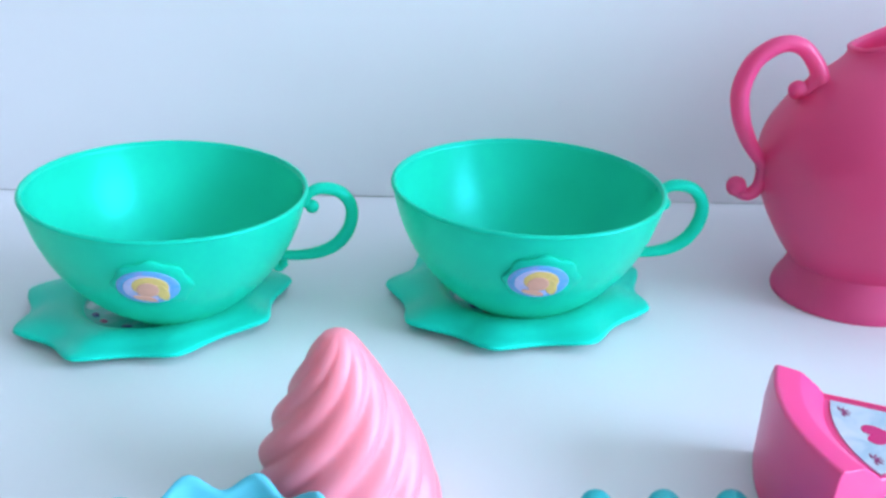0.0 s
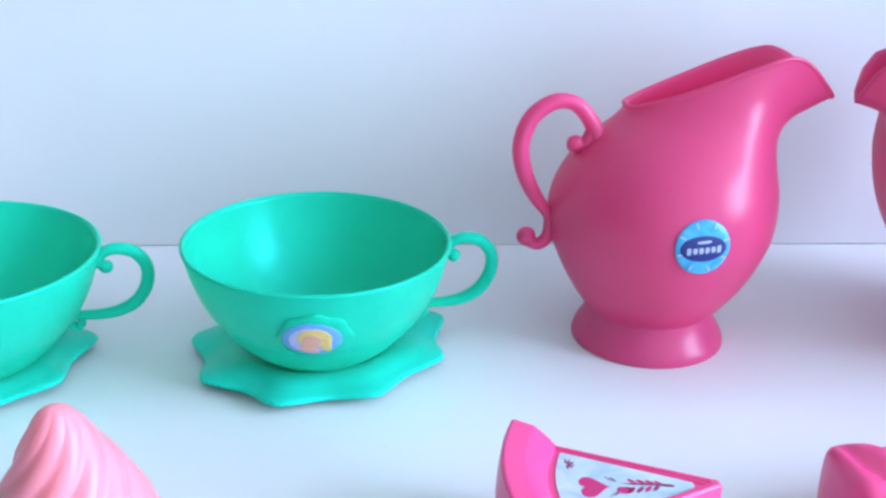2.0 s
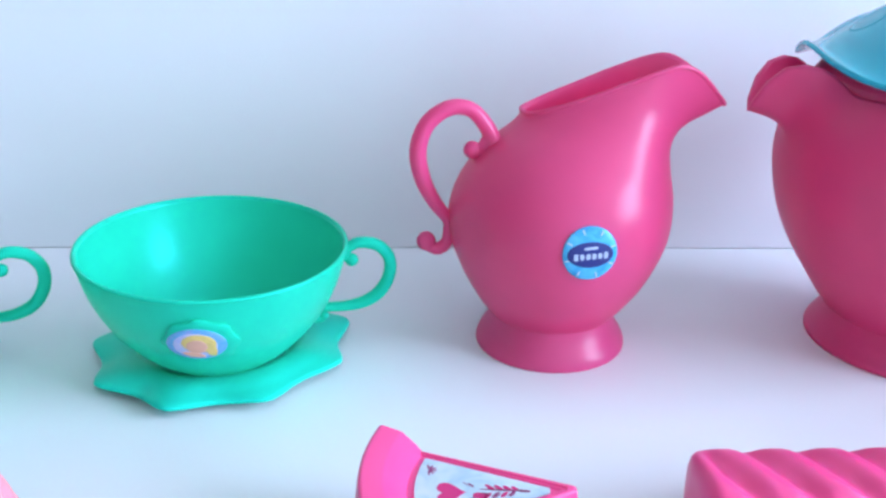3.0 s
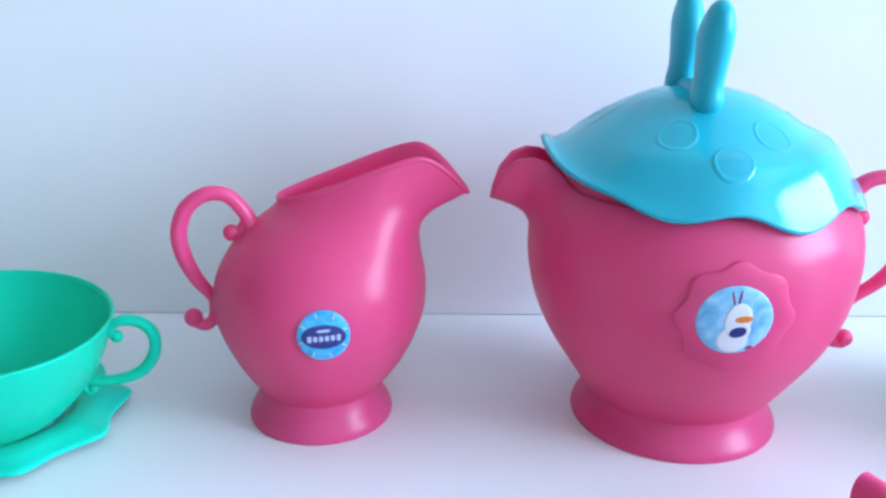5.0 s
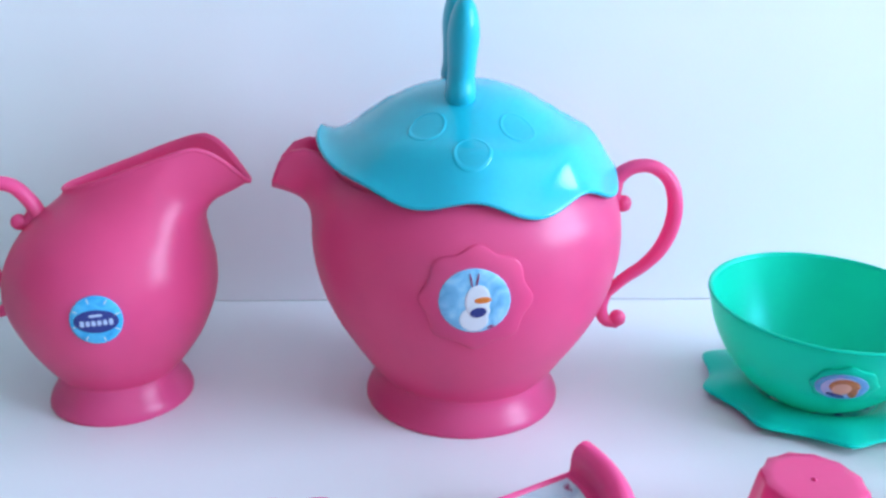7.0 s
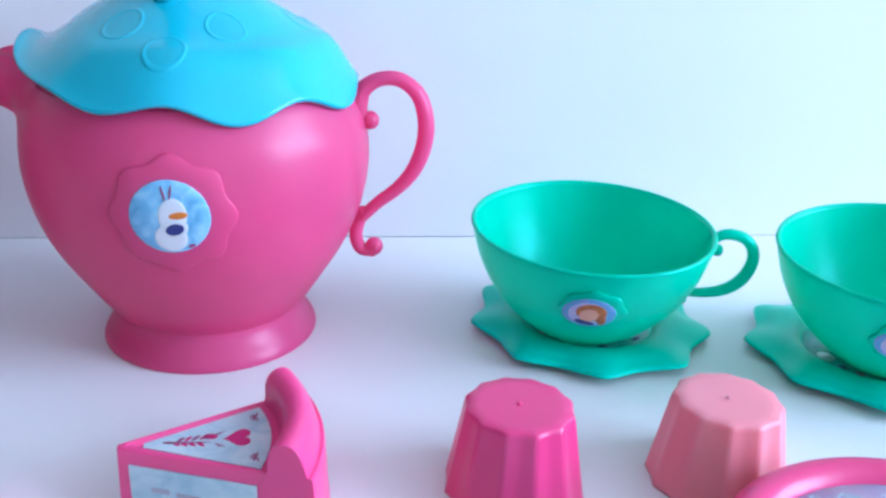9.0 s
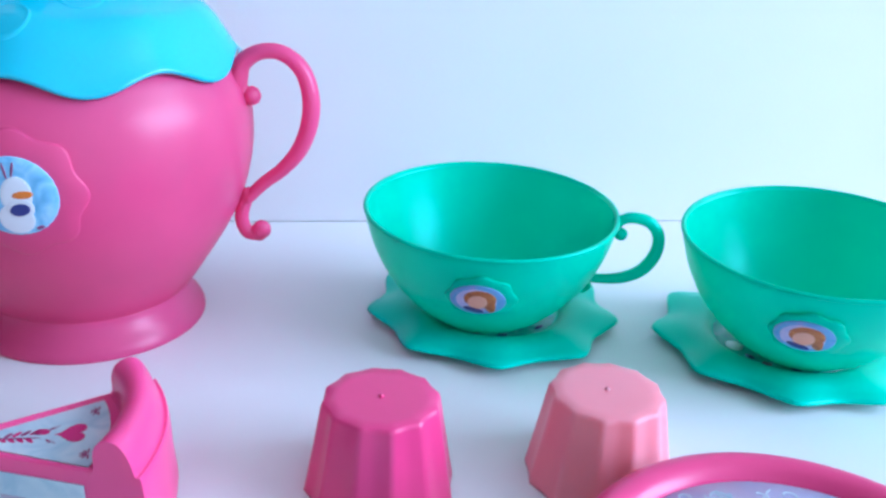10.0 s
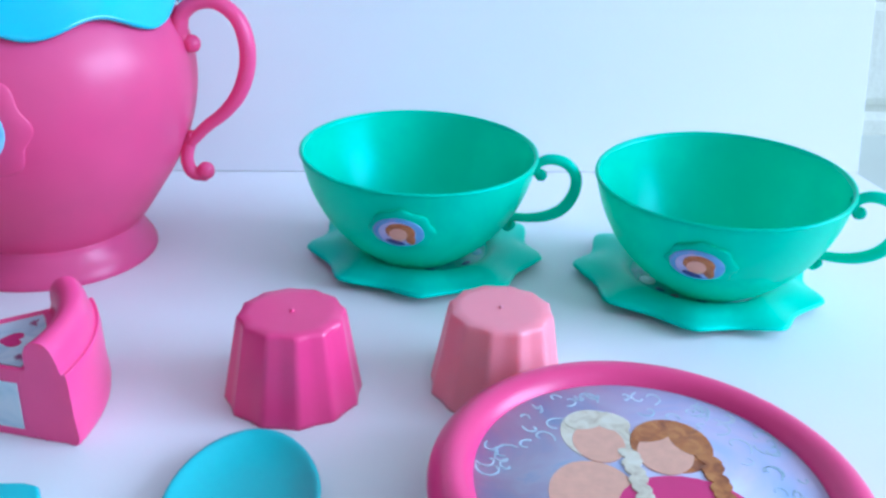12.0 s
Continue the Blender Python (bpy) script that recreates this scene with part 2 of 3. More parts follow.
# its free edge leans in a little towards the top
panel = rings([[(-620, y, 0), (SHEET_END * 1000 + 1, y, 0), (SHEET_END * 1000 - 62, y, 430), (-620, y, 430)] for y in (WALL * 1000, WALL * 1000 + 3)], cap_low=True, cap_high=True)
part("panel", mesh("panel", *panel, PAPER, False), back, bevel=0.5)
table = thing("table", pose(0, 0, 0), "pale painted table under the white card", "table", kind="structure")
part("tabletop", mesh("tabletop", *box(-700, 1150, -560, 498, -32, -2.4), TABLE, False), table, bevel=2)
for lx in (-660, 1110):
    for ly in (-520, 460):
        part("leg", mesh("leg", *box(lx - 25, lx + 25, ly - 25, ly + 25, -750, -32), TABLE, False), table, bevel=2)
X0, X1, Y0, Y1, Z0, Z1 = -3600, 2600, -2200, 500, -750, 1900
# room shell out of view, added to enclose the table and bounce the window's light
floor_ob = part("floor", mesh("floor", *box(X0, X1, Y0, Y1, Z0 - 50, Z0), WOOD, False), label="brown wooden floor of the room")
tagged(floor_ob, category="floor", kind="structure")
tagged(part("ceiling", mesh("ceiling", *box(X0, X1, Y0, Y1, Z1, Z1 + 60), PLASTER, False), label="plain white ceiling"), category="ceiling", kind="structure")
# west set far off and dark, south pale: both invented to shape the fill
tagged(part("wall_west", mesh("wall_west", *box(X0 - 80, X0, Y0, Y1, Z0, Z1), BEIGE, False), label="unseen beige wall, added to dim and warm the fill light"), category="wall", kind="structure")
tagged(part("wall_south", mesh("wall_south", *box(X0, X1, Y0 - 80, Y0, Z0, Z1), CREAMY, False), label="unseen cream wall, added to bounce fill light onto the fronts"), category="wall", kind="structure")
wy0, wy1, wz0, wz1 = (WY - 0.85) * 1000, (WY + 0.85) * 1000, (WZ - 0.675) * 1000, (WZ + 0.675) * 1000
east = merged(box(X1, X1 + 120, Y0, wy0, Z0, Z1), box(X1, X1 + 120, wy1, Y1, Z0, Z1), box(X1, X1 + 120, wy0, wy1, Z0, wz0), box(X1, X1 + 120, wy0, wy1, wz1, Z1))
tagged(part("wall_east", mesh("wall_east", *east, PLASTER, False), label="plain white wall with a window opening"), category="wall", kind="structure")
north = thing("wall_north", pose(0, 0, 0), "white painted brick wall behind the table", "wall", kind="structure")
part("mortar_bed", mesh("mortar_bed", *box(X0, X1, Y1, Y1 + 100, Z0, Z1), MORTAR, False), north)


# ---- cups and saucers ----
CUP = [(0.2, 4.6), (17.0, 4.6), (19.5, 5.2), (23.0, 7.6), (28.5, 12.0), (34.5, 18.5), (39.8, 26.0), (44.0, 35.0), (46.4, 43.0), (47.8, 49.2)]
CUP_R = profile_radius(CUP)


def teacup(spot, tip_x, tip_y, turn, hair, label):
    """A wide cup; its handle points along its own x and its badge along -y."""
    up = Matrix.Rotation(radians(tip_x), 4, "X") @ Matrix.Rotation(radians(tip_y), 4, "Y")
    cup = thing("teacup", pose(*spot) @ up @ pose(0, 0, 0, 0, 0, turn), label, "toy teacup", "teacups")
    part("bowl", mesh("bowl", *lathe(CUP, 96, 4), GREEN, shell=True), cup, thick=1.5)
    part("rim", mesh("rim", *lathe([(46.4, 48.9), (46.5, 49.7), (47.1, 50.0), (47.9, 49.7), (48.1, 48.9), (47.6, 48.3)], 96), GREEN), cup)
    h = merged(tube([(46.8, 0, 43.5), (48.0, 0, 47.0), (52.4, 0, 49.2), (59.0, 0, 48.0), (63.2, 0, 42.8), (63.2, 0, 35.6), (59.5, 0, 28.6), (53.4, 0, 24.6), (46.0, 0, 23.0), (37.5, 0, 22.8)],
                    [1.7, 1.9, 2.1, 2.2, 2.3, 2.4, 2.4, 2.2, 1.9, 1.7], flat=1.25),
               tube([(47.0, 0, 47.5), (47.4, 0, 44.0), (49.0, 0, 41.6)], [1.7, 1.7, 1.9]), ball((49.4, 0, 42.2), 2.5))
    part("handle", mesh("handle", *h, GREEN), cup)
    part("scroll", mesh("scroll", *merged(tube([(35.5, 0, 22.0), (35.8, 0, 19.2), (37.6, 0, 17.6), (39.6, 0, 19.2)], [1.5, 1.5, 1.5, 1.4]), ball((39.2, 0, 19.4), 1.8)), GREEN), cup)
    badge = part("badge", mesh("badge", *wrapped(octagon(12.6, 8, 0.10), CUP_R, -90, 33.0, 1.3, 2.0, 0.80), GREEN), cup, "raised scalloped badge")
    part("sticker", mesh("sticker", *wrapped(oval(-1.2, 0, 9.4, 8.8), CUP_R, -90, 32.6, 1.6, 0.5, 0.80), HALO), badge, "round blue and violet sticker")
    part("glow", mesh("glow", *wrapped(oval(-1.6, -0.4, 6.8, 7.0), CUP_R, -90, 32.6, 1.66, 0.2, 0.80), LILAC), badge, "pale lilac middle")
    part("print", mesh("print", *wrapped(oval(-0.4, 0.8, 5.4, 5.2, -12), CUP_R, -90, 32.6, 1.72, 0.2, 0.80), hair), badge, "plain oval print")
    part("print", mesh("print", *wrapped(oval(3.0, -2.6, 1.8, 4.4, 8), CUP_R, -90, 32.6, 1.76, 0.2, 0.80), hair), badge, "plain oval print")
    part("print", mesh("print", *wrapped(oval(-1.2, -1.0, 3.3, 4.0, -8), CUP_R, -90, 32.6, 1.80, 0.2, 0.80), SKIN), badge, "plain peach oval print")
    part("print", mesh("print", *wrapped(oval(-2.4, -5.9, 3.6, 1.4, -18), CUP_R, -90, 32.6, 1.86, 0.2, 0.80), NAVY if hair is AUBURN else SKIN), badge, "plain oval print")
    return cup


def saucer(spot, turn, label):
    """A scalloped saucer with a sunk, printed middle and a wavy brim."""
    s = thing("saucer", pose(*spot, 0, 0, turn), label, "toy saucer", "saucers")
    n, lobes = 180, 9
    loops = []
    for r, z in spline([(26.0, 3.2), (26.8, 3.8), (28.4, 5.4), (30.4, 6.5), (33.8, 7.0), (38.0, 6.9), (42.0, 6.0), (45.0, 5.5), (46.2, 5.0), (46.6, 3.9)], 3):
        k = max(0.0, (r - 30.5) / 16.1)
        loop = []
        for i in range(n):
            a = 2 * math.pi * i / n
            w = 0.6 * (1 - 2 * (math.sin(lobes * a / 2) ** 2 + 0.02) ** 0.5) + 0.4 * math.cos(lobes * a)      # 1 at the points, -1 in the hollows
            soft = math.cos(lobes * a)
            rr = r + (1.1 + 3.2 * w) * k ** 1.6
            loop.append((rr * math.cos(a), rr * math.sin(a), z - 0.3 * k + 0.6 * soft * min(1.0, 1.2 * k)))
        loops.append(loop)
    part("brim", mesh("brim", *rings(loops), BRIM, shell=True), s, thick=2.0)
    part("well", mesh("well", *lathe([(0.2, 3.4), (20.0, 3.4), (26.7, 3.4), (26.7, 0.0), (0.2, 0.0)], 72, low=True), BRIM), s, bevel=0.3)
    part("sticker", mesh("sticker", *lathe([(0.2, 3.75), (25.7, 3.75), (25.9, 3.3)], 72), CENTRE), s, "round blue printed sticker")
    for a, q, rx, ry, m in ((205, 23.0, 2.0, 1.2, NAVY), (247, 23.8, 2.0, 1.0, NAVY), (288, 23.6, 2.4, 1.0, NAVY), (183, 22.0, 3.6, 3.0, WHITE), (222, 23.6, 1.8, 1.0, PLUM), (320, 22.4, 3.4, 2.2, SKYBLUE)):
        part("print", mesh("print", *slab(oval(q * math.cos(radians(a)), q * math.sin(radians(a)), rx, ry, a + 90), 3.6, 3.9), m), s)
    return s


teacup((-0.1228, 0.2802, 0.0016), 1.60, 4.90, 13.0, CREAM, 'sea-green plastic toy cup with a straw-coloured sticker print')
teacup((0.0031, 0.2955, 0.0000), 1.91, 2.76, 7.0, CREAM, 'sea-green plastic toy cup beside the milk jug')
teacup((0.4286, 0.3030, 0.0000), 2.79, -0.42, -13.0, AUBURN, 'sea-green plastic toy cup with an auburn sticker print')
teacup((0.5439, 0.2682, 0.0013), 3.09, -3.30, -29.0, AUBURN, 'sea-green plastic toy cup near the end of the card')
saucer((-0.1320, 0.2866, 0.0000), 19.0, 'sea-green scalloped toy saucer under a cup')
saucer((0.0026, 0.3030, 0.0000), 21.0, 'sea-green scalloped toy saucer under a cup')
saucer((0.4327, 0.3067, 0.0000), 22.0, 'sea-green scalloped toy saucer under a cup')
saucer((0.5414, 0.2750, 0.0000), 8.0, 'sea-green scalloped toy saucer under a cup')


# ---- creamer jug ----
RISE = spline([(0.0, 0.0), (0.06, 0.05), (0.30, 0.40), (0.52, 0.76), (0.68, 0.98), (0.76, 1.0), (0.86, 0.72), (1.0, 0.0)], 6)
def jug():
    j = thing("creamer_jug", pose(0.1303, 0.3155, 0, 0, 0, 0), "pink plastic toy milk jug with a slanted slot opening", "toy jug")
    n = 96
    # each row: x of the back end, x of the spout end, half width, z at the back end, z at the spout end, hump of the rim, sharpness of the spout
    keys = [(-23.5, 23.5, 23.5, 13.0, 13.0, 0, 0), (-28.6, 29.4, 29.0, 20.0, 20.0, 0, 0), (-35.2, 36.6, 36.0, 32.0, 31.0, 0, 0), (-40.4, 42.4, 41.4, 47.0, 46.0, 0, 0),
            (-39.6, 43.2, 41.2, 60.0, 60.0, 0, 0), (-34.0, 41.2, 36.0, 71.5, 72.0, 0.5, 0), (-26.0, 41.0, 27.0, 80.5, 81.0, 2.5, 0.1), (-19.0, 45.0, 19.0, 86.0, 87.0, 7.0, 0.4),
            (-15.0, 53.0, 16.2, 89.5, 91.5, 13.0, 0.75), (-14.0, 59.5, 15.6, 92.0, 95.0, 15.6, 1.0)]
    loops = []
    for xa, xb, w, za, zb, hump, sharp in spline(keys, 5):
        loop = []
        for i in range(n):
            a = 2 * math.pi * i / n
            u = 0.5 - 0.5 * math.cos(a)                # 0 at the back, 1 at the spout
            x = xa + (xb - xa) * u
            y = w * math.sin(a)
            if sharp > 0:
                taper = 1.0 - sharp * 0.55 * max(0.0, (u - 0.62) / 0.38) ** 1.6
                y = math.copysign(w * abs(math.sin(a)) ** (1 - 0.35 * sharp) * taper, math.sin(a))
            rise = float(np.interp(u, RISE[:, 0], RISE[:, 1]))
            loop.append((x, y + 2.4 * sharp * (1 - u ** 6), za + (zb - za) * u + hump * rise))
        loops.append(loop)
    part("body", mesh("body", *rings(loops, cap_low=True), PINK, shell=True), j, thick=1.7)
    inner = [(x * 0.985 + 0.3, y - 0.85 * math.copysign(1, y - 3), z) for x, y, z in loops[-1]]
    part("rim", mesh("rim", *hoop([tuple(v) for v in (np.array(inner) + np.array(loops[-1])) / 2], 0.95), PINK), j, "rounded lip")
    part("foot", mesh("foot", *lathe([(22.5, 17.0), (23.6, 15.5), (24.2, 13.0), (25.6, 9.0), (28.2, 4.5), (29.2, 1.8), (29.2, 0.2), (28.2, 0.0), (25.0, 0.0)], 80, 4, low=True), PINK), j)
    h = merged(tube([(-24.0, 0, 81.0), (-27.0, 0, 87.5), (-32.8, 0, 93.6), (-40.6, 0, 94.2), (-48.4, 0, 88.6), (-51.9, 0, 79.0), (-50.6, 0, 69.0), (-46.4, 0, 59.6), (-41.4, 0, 52.5), (-39.6, 0, 47.5)],
                    [3.3, 2.9, 2.8, 2.9, 3.1, 3.2, 3.1, 2.7, 2.2, 2.0], flat=1.2),
               tube([(-25.0, 0, 83.5), (-28.2, 0, 79.0), (-31.0, 0, 77.6)], [3.0, 2.6, 2.4]), ball((-32.0, 0, 78.6), 3.3),
               tube([(-40.4, 0, 51.0), (-41.0, 0, 43.5), (-44.5, 0, 40.2), (-48.8, 0, 41.8)], [2.2, 2.4, 2.4, 2.4]), ball((-49.2, 0, 43.4), 3.7))
    part("handle", mesh("handle", *h, PINK), j, "curled handle with scrolled ends", at=pose(0, 0, 0, 0, 0, 5.5))
    surf = profile_radius([(23.5, 13.0), (30.0, 20.0), (37.8, 31.5), (42.0, 46.5), (41.5, 60.0), (36, 72)])
    seal = part("sticker", mesh("sticker", *wrapped(oval(0, 0, 9.6, 9.6), surf, -82, 53.0, 0.35, 0.6, 1.0, 1.3), SEAL), j, "round blue sticker")
    part("emblem", mesh("emblem", *wrapped(oval(0, -0.2, 8.0, 4.6), surf, -82, 53.0, 0.48, 0.2, 1.0, 1.3), NAVY), seal, "dark blue oval")
    for k in range(6):
        part("bar", mesh("bar", *wrapped(oval(-5.0 + 2.05 * k, -1.0 + 0.1 * k, 0.75, 1.25 if k in (0, 5) else 1.05, 0, 20, 0.5), surf, -82, 53.0, 0.56, 0.2, 1.0, 1.3), MIST), seal, "pale bar")
    part("bar", mesh("bar", *wrapped(oval(0.0, 2.2, 2.4, 0.5, 4, 20, 0.5), surf, -82, 53.0, 0.56, 0.2, 1.0, 1.3), MIST), seal, "pale bar")
    for k in range(8):
        a = 2 * math.pi * k / 8 + 0.3
        part("frost_mark", mesh("frost_mark", *wrapped(oval(8.2 * math.cos(a), 8.0 * math.sin(a), 1.1, 0.3, math.degrees(a), 12), surf, -82, 53.0, 0.44, 0.2, 1.0, 1.3), PALE), seal)


jug()


# ---- teapot with its lid ----
POT = [(35.0, 12.0), (39.6, 17.5), (46.0, 27.0), (53.5, 39.0), (59.0, 51.0), (62.3, 64.0), (63.2, 76.0), (61.6, 88.0), (57.6, 97.0), (54.5, 102.0)]
POT_R = profile_radius(POT)


def teapot():
    p = thing("teapot", pose(0.2771, 0.3156, 0, 0, 0, 0), "round pink plastic toy teapot on a flared foot", "toy teapot")
    n = 144
    loops = []
    for r, z in spline(POT, 5):
        loop = []
        e = max(0.0, (z - 76.0) / 26.0)
        for i in range(n):
            a = 2 * math.pi * i / n
            off = abs(math.degrees(a) - 180.0)
            g = math.exp(-(off / 11.0) ** 2.4)
            rr = r + 24.4 * e ** 2.7 * g
            lift = e ** 1.5 * (10.5 * math.exp(-(off / 17.0) ** 4) - 20.0 * math.exp(-(off / 5.5) ** 2))
            loop.append((rr * math.cos(a), rr * math.sin(a), z + lift))
        loops.append(loop)
    part("body", mesh("body", *rings(loops, cap_low=True), PINK, shell=True), p, thick=1.8)
    part("foot", mesh("foot", *lathe([(34.5, 15.5), (36.0, 13.5), (36.6, 11.0), (38.2, 7.5), (40.6, 4.0), (41.6, 1.8), (41.6, 0.2), (40.4, 0.0), (36.0, 0.0)], 96, 4, low=True), PINK), p)
    h = merged(tube([(58.5, 0, 92.0), (60.5, 0, 98.5), (66.5, 0, 103.0), (74.5, 0, 103.2), (81.6, 0, 97.6), (84.6, 0, 88.0), (84.0, 0, 78.0), (80.4, 0, 68.5), (74.4, 0, 61.0), (67.0, 0, 55.0), (61.0, 0, 49.0)],
                    [3.6, 3.2, 2.8, 2.8, 3.0, 3.2, 3.2, 3.0, 2.6, 2.4, 2.3], flat=1.25),
               tube([(60.0, 0, 97.0), (59.8, 0, 91.0), (62.2, 0, 86.4)], [3.2, 2.8, 2.4]), ball((63.6, 0, 87.6), 3.5),
               tube([(61.0, 0, 51.0), (58.4, 0, 42.0), (60.2, 0, 35.8), (65.0, 0, 34.6)], [2.4, 2.6, 2.6, 2.5]), ball((65.6, 0, 36.6), 3.6))
    part("handle", mesh("handle", *h, PINK), p, "curled handle with scrolled ends", at=pose(0, 0, 0, 0, 0, -5.5))
    part("collar", mesh("collar", *lathe([(55.2, 99.0), (52.8, 104.0), (49.5, 108.5)], 96), PINK, shell=True), p, thick=1.4)
    badge = part("badge", mesh("badge", *wrapped(octagon(20.5, 8, 0.11), POT_R, -91, 69.5, 0.95, 2.4), PINK), p, "raised scalloped badge")
    part("sticker", mesh("sticker", *wrapped(oval(-0.6, 0, 12.6, 12.6), POT_R, -91, 69.5, 1.15, 0.5), SKYBLUE), badge, "round sky-blue sticker")
    for outline, m, up in ((oval(0.4, 0.6, 4.4, 6.0, -6), WHITE, 1.27), (oval(-0.6, -7.0, 5.0, 5.0), WHITE, 1.27), (oval(1.0, -3.6, 3.9, 3.4, 14), WHITE, 1.30), (oval(0.8, -4.0, 2.9, 2.0, 16), NAVY, 1.39),
                           (oval(2.2, 0.9, 2.9, 1.2, 6), ORANGE, 1.42), (oval(-2.0, 8.2, 0.35, 2.6, 12, 12), PLUM, 1.33), (oval(0.2, 8.6, 0.35, 2.4, -10, 12), PLUM, 1.33), (oval(5.4, -10.0, 1.3, 0.6, 20, 12), PLUM, 1.33)):
        part("print", mesh("print", *wrapped(outline, POT_R, -91, 69.5, up, 0.2), m), badge, "plain printed shape")
    return p

LID_TILT = 2.6


LID_S = spline([(0.2, 33.0), (10.0, 32.3), (22.0, 29.0), (34.0, 22.6), (44.0, 14.6), (51.0, 7.4), (56.0, 2.4), (60.0, -1.0)], 5)


def lid_point(r, a):
    """A point of the lid's upper face: it hangs in eight lobes and turns up over the spout."""
    k = max(0.0, (r - 38.0) / 22.0)
    w = math.cos(8 * (a - radians(-115))) * (1 - 0.85 * max(0.0, math.cos(a - radians(-160))) ** 2)
    west = max(0.0, math.cos(a - math.pi))
    rr = r * (1 + 0.018 * w * k * k)
    z = float(np.interp(r, LID_S[:, 0], LID_S[:, 1])) + 5.4 * math.exp(-((r - 49.5) / 8.5) ** 2) * (1 - west ** 1.5)
    return Vector((rr * math.cos(a), rr * math.sin(a), z - 2.9 * w * k ** 1.5 + 6.2 * west ** 3 * k * k + 5.0 * west ** 8 * k ** 4))


def lid(pot):
    n, loops = 160, []
    for r, z in LID_S:
        loops.append([tuple(lid_point(r, 2 * math.pi * i / n)) for i in range(n)])
    d = part("lid", mesh("lid", *rings(loops, cap_low=True), BLUE, shell=True), pot, "turquoise wavy lid with a bow", 1.8, at=pose(0, 0, 0.1033, 1.8, LID_TILT, 0))
    for az, r in ((-94, 46.0), (-121, 36.0), (-66, 34.0), (26, 46.0), (-1, 36.0), (54, 34.0), (146, 46.0), (119, 36.0), (171, 38.0)):
        def skin(q, z, az=az, r=r):
            loop = []
            for i in range(40):
                b = 2 * math.pi * i / 40
                rr, a = r + q * math.cos(b), radians(az) + q * math.sin(b) / r
                out, along = lid_point(rr + 1, a) - lid_point(rr - 1, a), lid_point(rr, a + 0.02) - lid_point(rr, a - 0.02)
                loop.append(tuple(lid_point(rr, a) + out.cross(along).normalized() * z))
            return loop
        part("spot", mesh("spot", *rings([skin(q, z) for q, z in ((5.4, 0.03), (5.8, 0.2), (6.3, 0.28), (6.8, 0.18), (7.2, -0.2))]), BLUE), d, "round embossed spot")
        # the disc lies level with the lid; its darker tone stands for a shaded recess
        part("spot_middle", mesh("spot_middle", *rings([skin(q, z) for q, z in ((0.2, 0.08), (3.0, 0.08), (5.6, 0.06))], cap_low=True), SPOT), d)
    for sy in (-1, 1):
        loops = []
        # rows: height, middle y, half depth, half thickness
        for z, y, hy, hx in spline([(26.0, 17.5, 5.0, 4.2), (31.0, 18.0, 7.5, 5.4), (37.0, 17.0, 7.6, 4.9), (44.0, 17.0, 9.0, 5.2), (52.0, 17.5, 10.0, 5.7), (57.5, 18.5, 9.0, 5.1), (62.4, 19.5, 6.2, 3.8), (65.0, 20.0, 3.0, 2.2), (65.8, 20.2, 0.4, 0.3)], 4):
            loops.append([(-6.4 - (z - 30) * 0.02 + 1.05 * hx * math.cos(a), sy * y + hy * math.sin(a), z) for a in (2 * math.pi * i / 28 for i in range(28))])
        part("bow_wing", mesh("bow_wing", *rings(loops, cap_low=True, cap_high=True), BOW), d, "upright turquoise bow wing")
    part("knot", mesh("knot", *tube([(-6, -13, 30.5), (-6, 0, 31.4), (-6, 13, 30.5)], [3.4, 4.0, 3.4], steps=5), BOW), d)
    # solid dark block standing in for the shaded slot below the far wing
    part("slot_shade", mesh("slot_shade", *box(-11.0, -3.5, 12.0, 23.0, 25.0, 31.0), DARK, False), d, "dark block that stands for the shade under the bow")


lid(teapot())


# ---- puddings, swirl, cakes, eclair ----
def pudding(spot, turn, mat, label):
    p = thing("pudding", pose(*spot, 0, 0, 0, turn), label, "toy pudding", "puddings")
    loops, n = [], 96
    for r, z, dent in ((21.7, 0.0, 0.055), (21.5, 1.2, 0.055), (19.0, 15.0, 0.06), (16.9, 27.0, 0.06), (16.5, 28.2, 0.055), (15.8, 28.7, 0.05), (12.0, 28.75, 0.0), (0.8, 28.75, 0.0)):
        loop = []
        for i in range(n):
            a = 2 * math.pi * i / n
            q = (a * 12 / (2 * math.pi)) % 1.0
            rr = r * (1 - dent * (1 - abs(2 * q - 1) ** 1.6))
            loop.append((rr * math.cos(a), rr * math.sin(a), z))
        loops.append(loop)
    body = mesh("body", *rings(loops, cap_low=True, cap_high=True), mat)
    part("body", body, p)
    part("nub", mesh("nub", *ball((0, 0, 28.8), 0.8, 10, 6), mat), p)
    return p


pudding((0.3811, 0.2029), 6, MAGENTA, 'magenta plastic fluted toy pudding')
pudding((0.4459, 0.2030), 10, ROSE, 'pale pink plastic fluted toy pudding beside the plate')


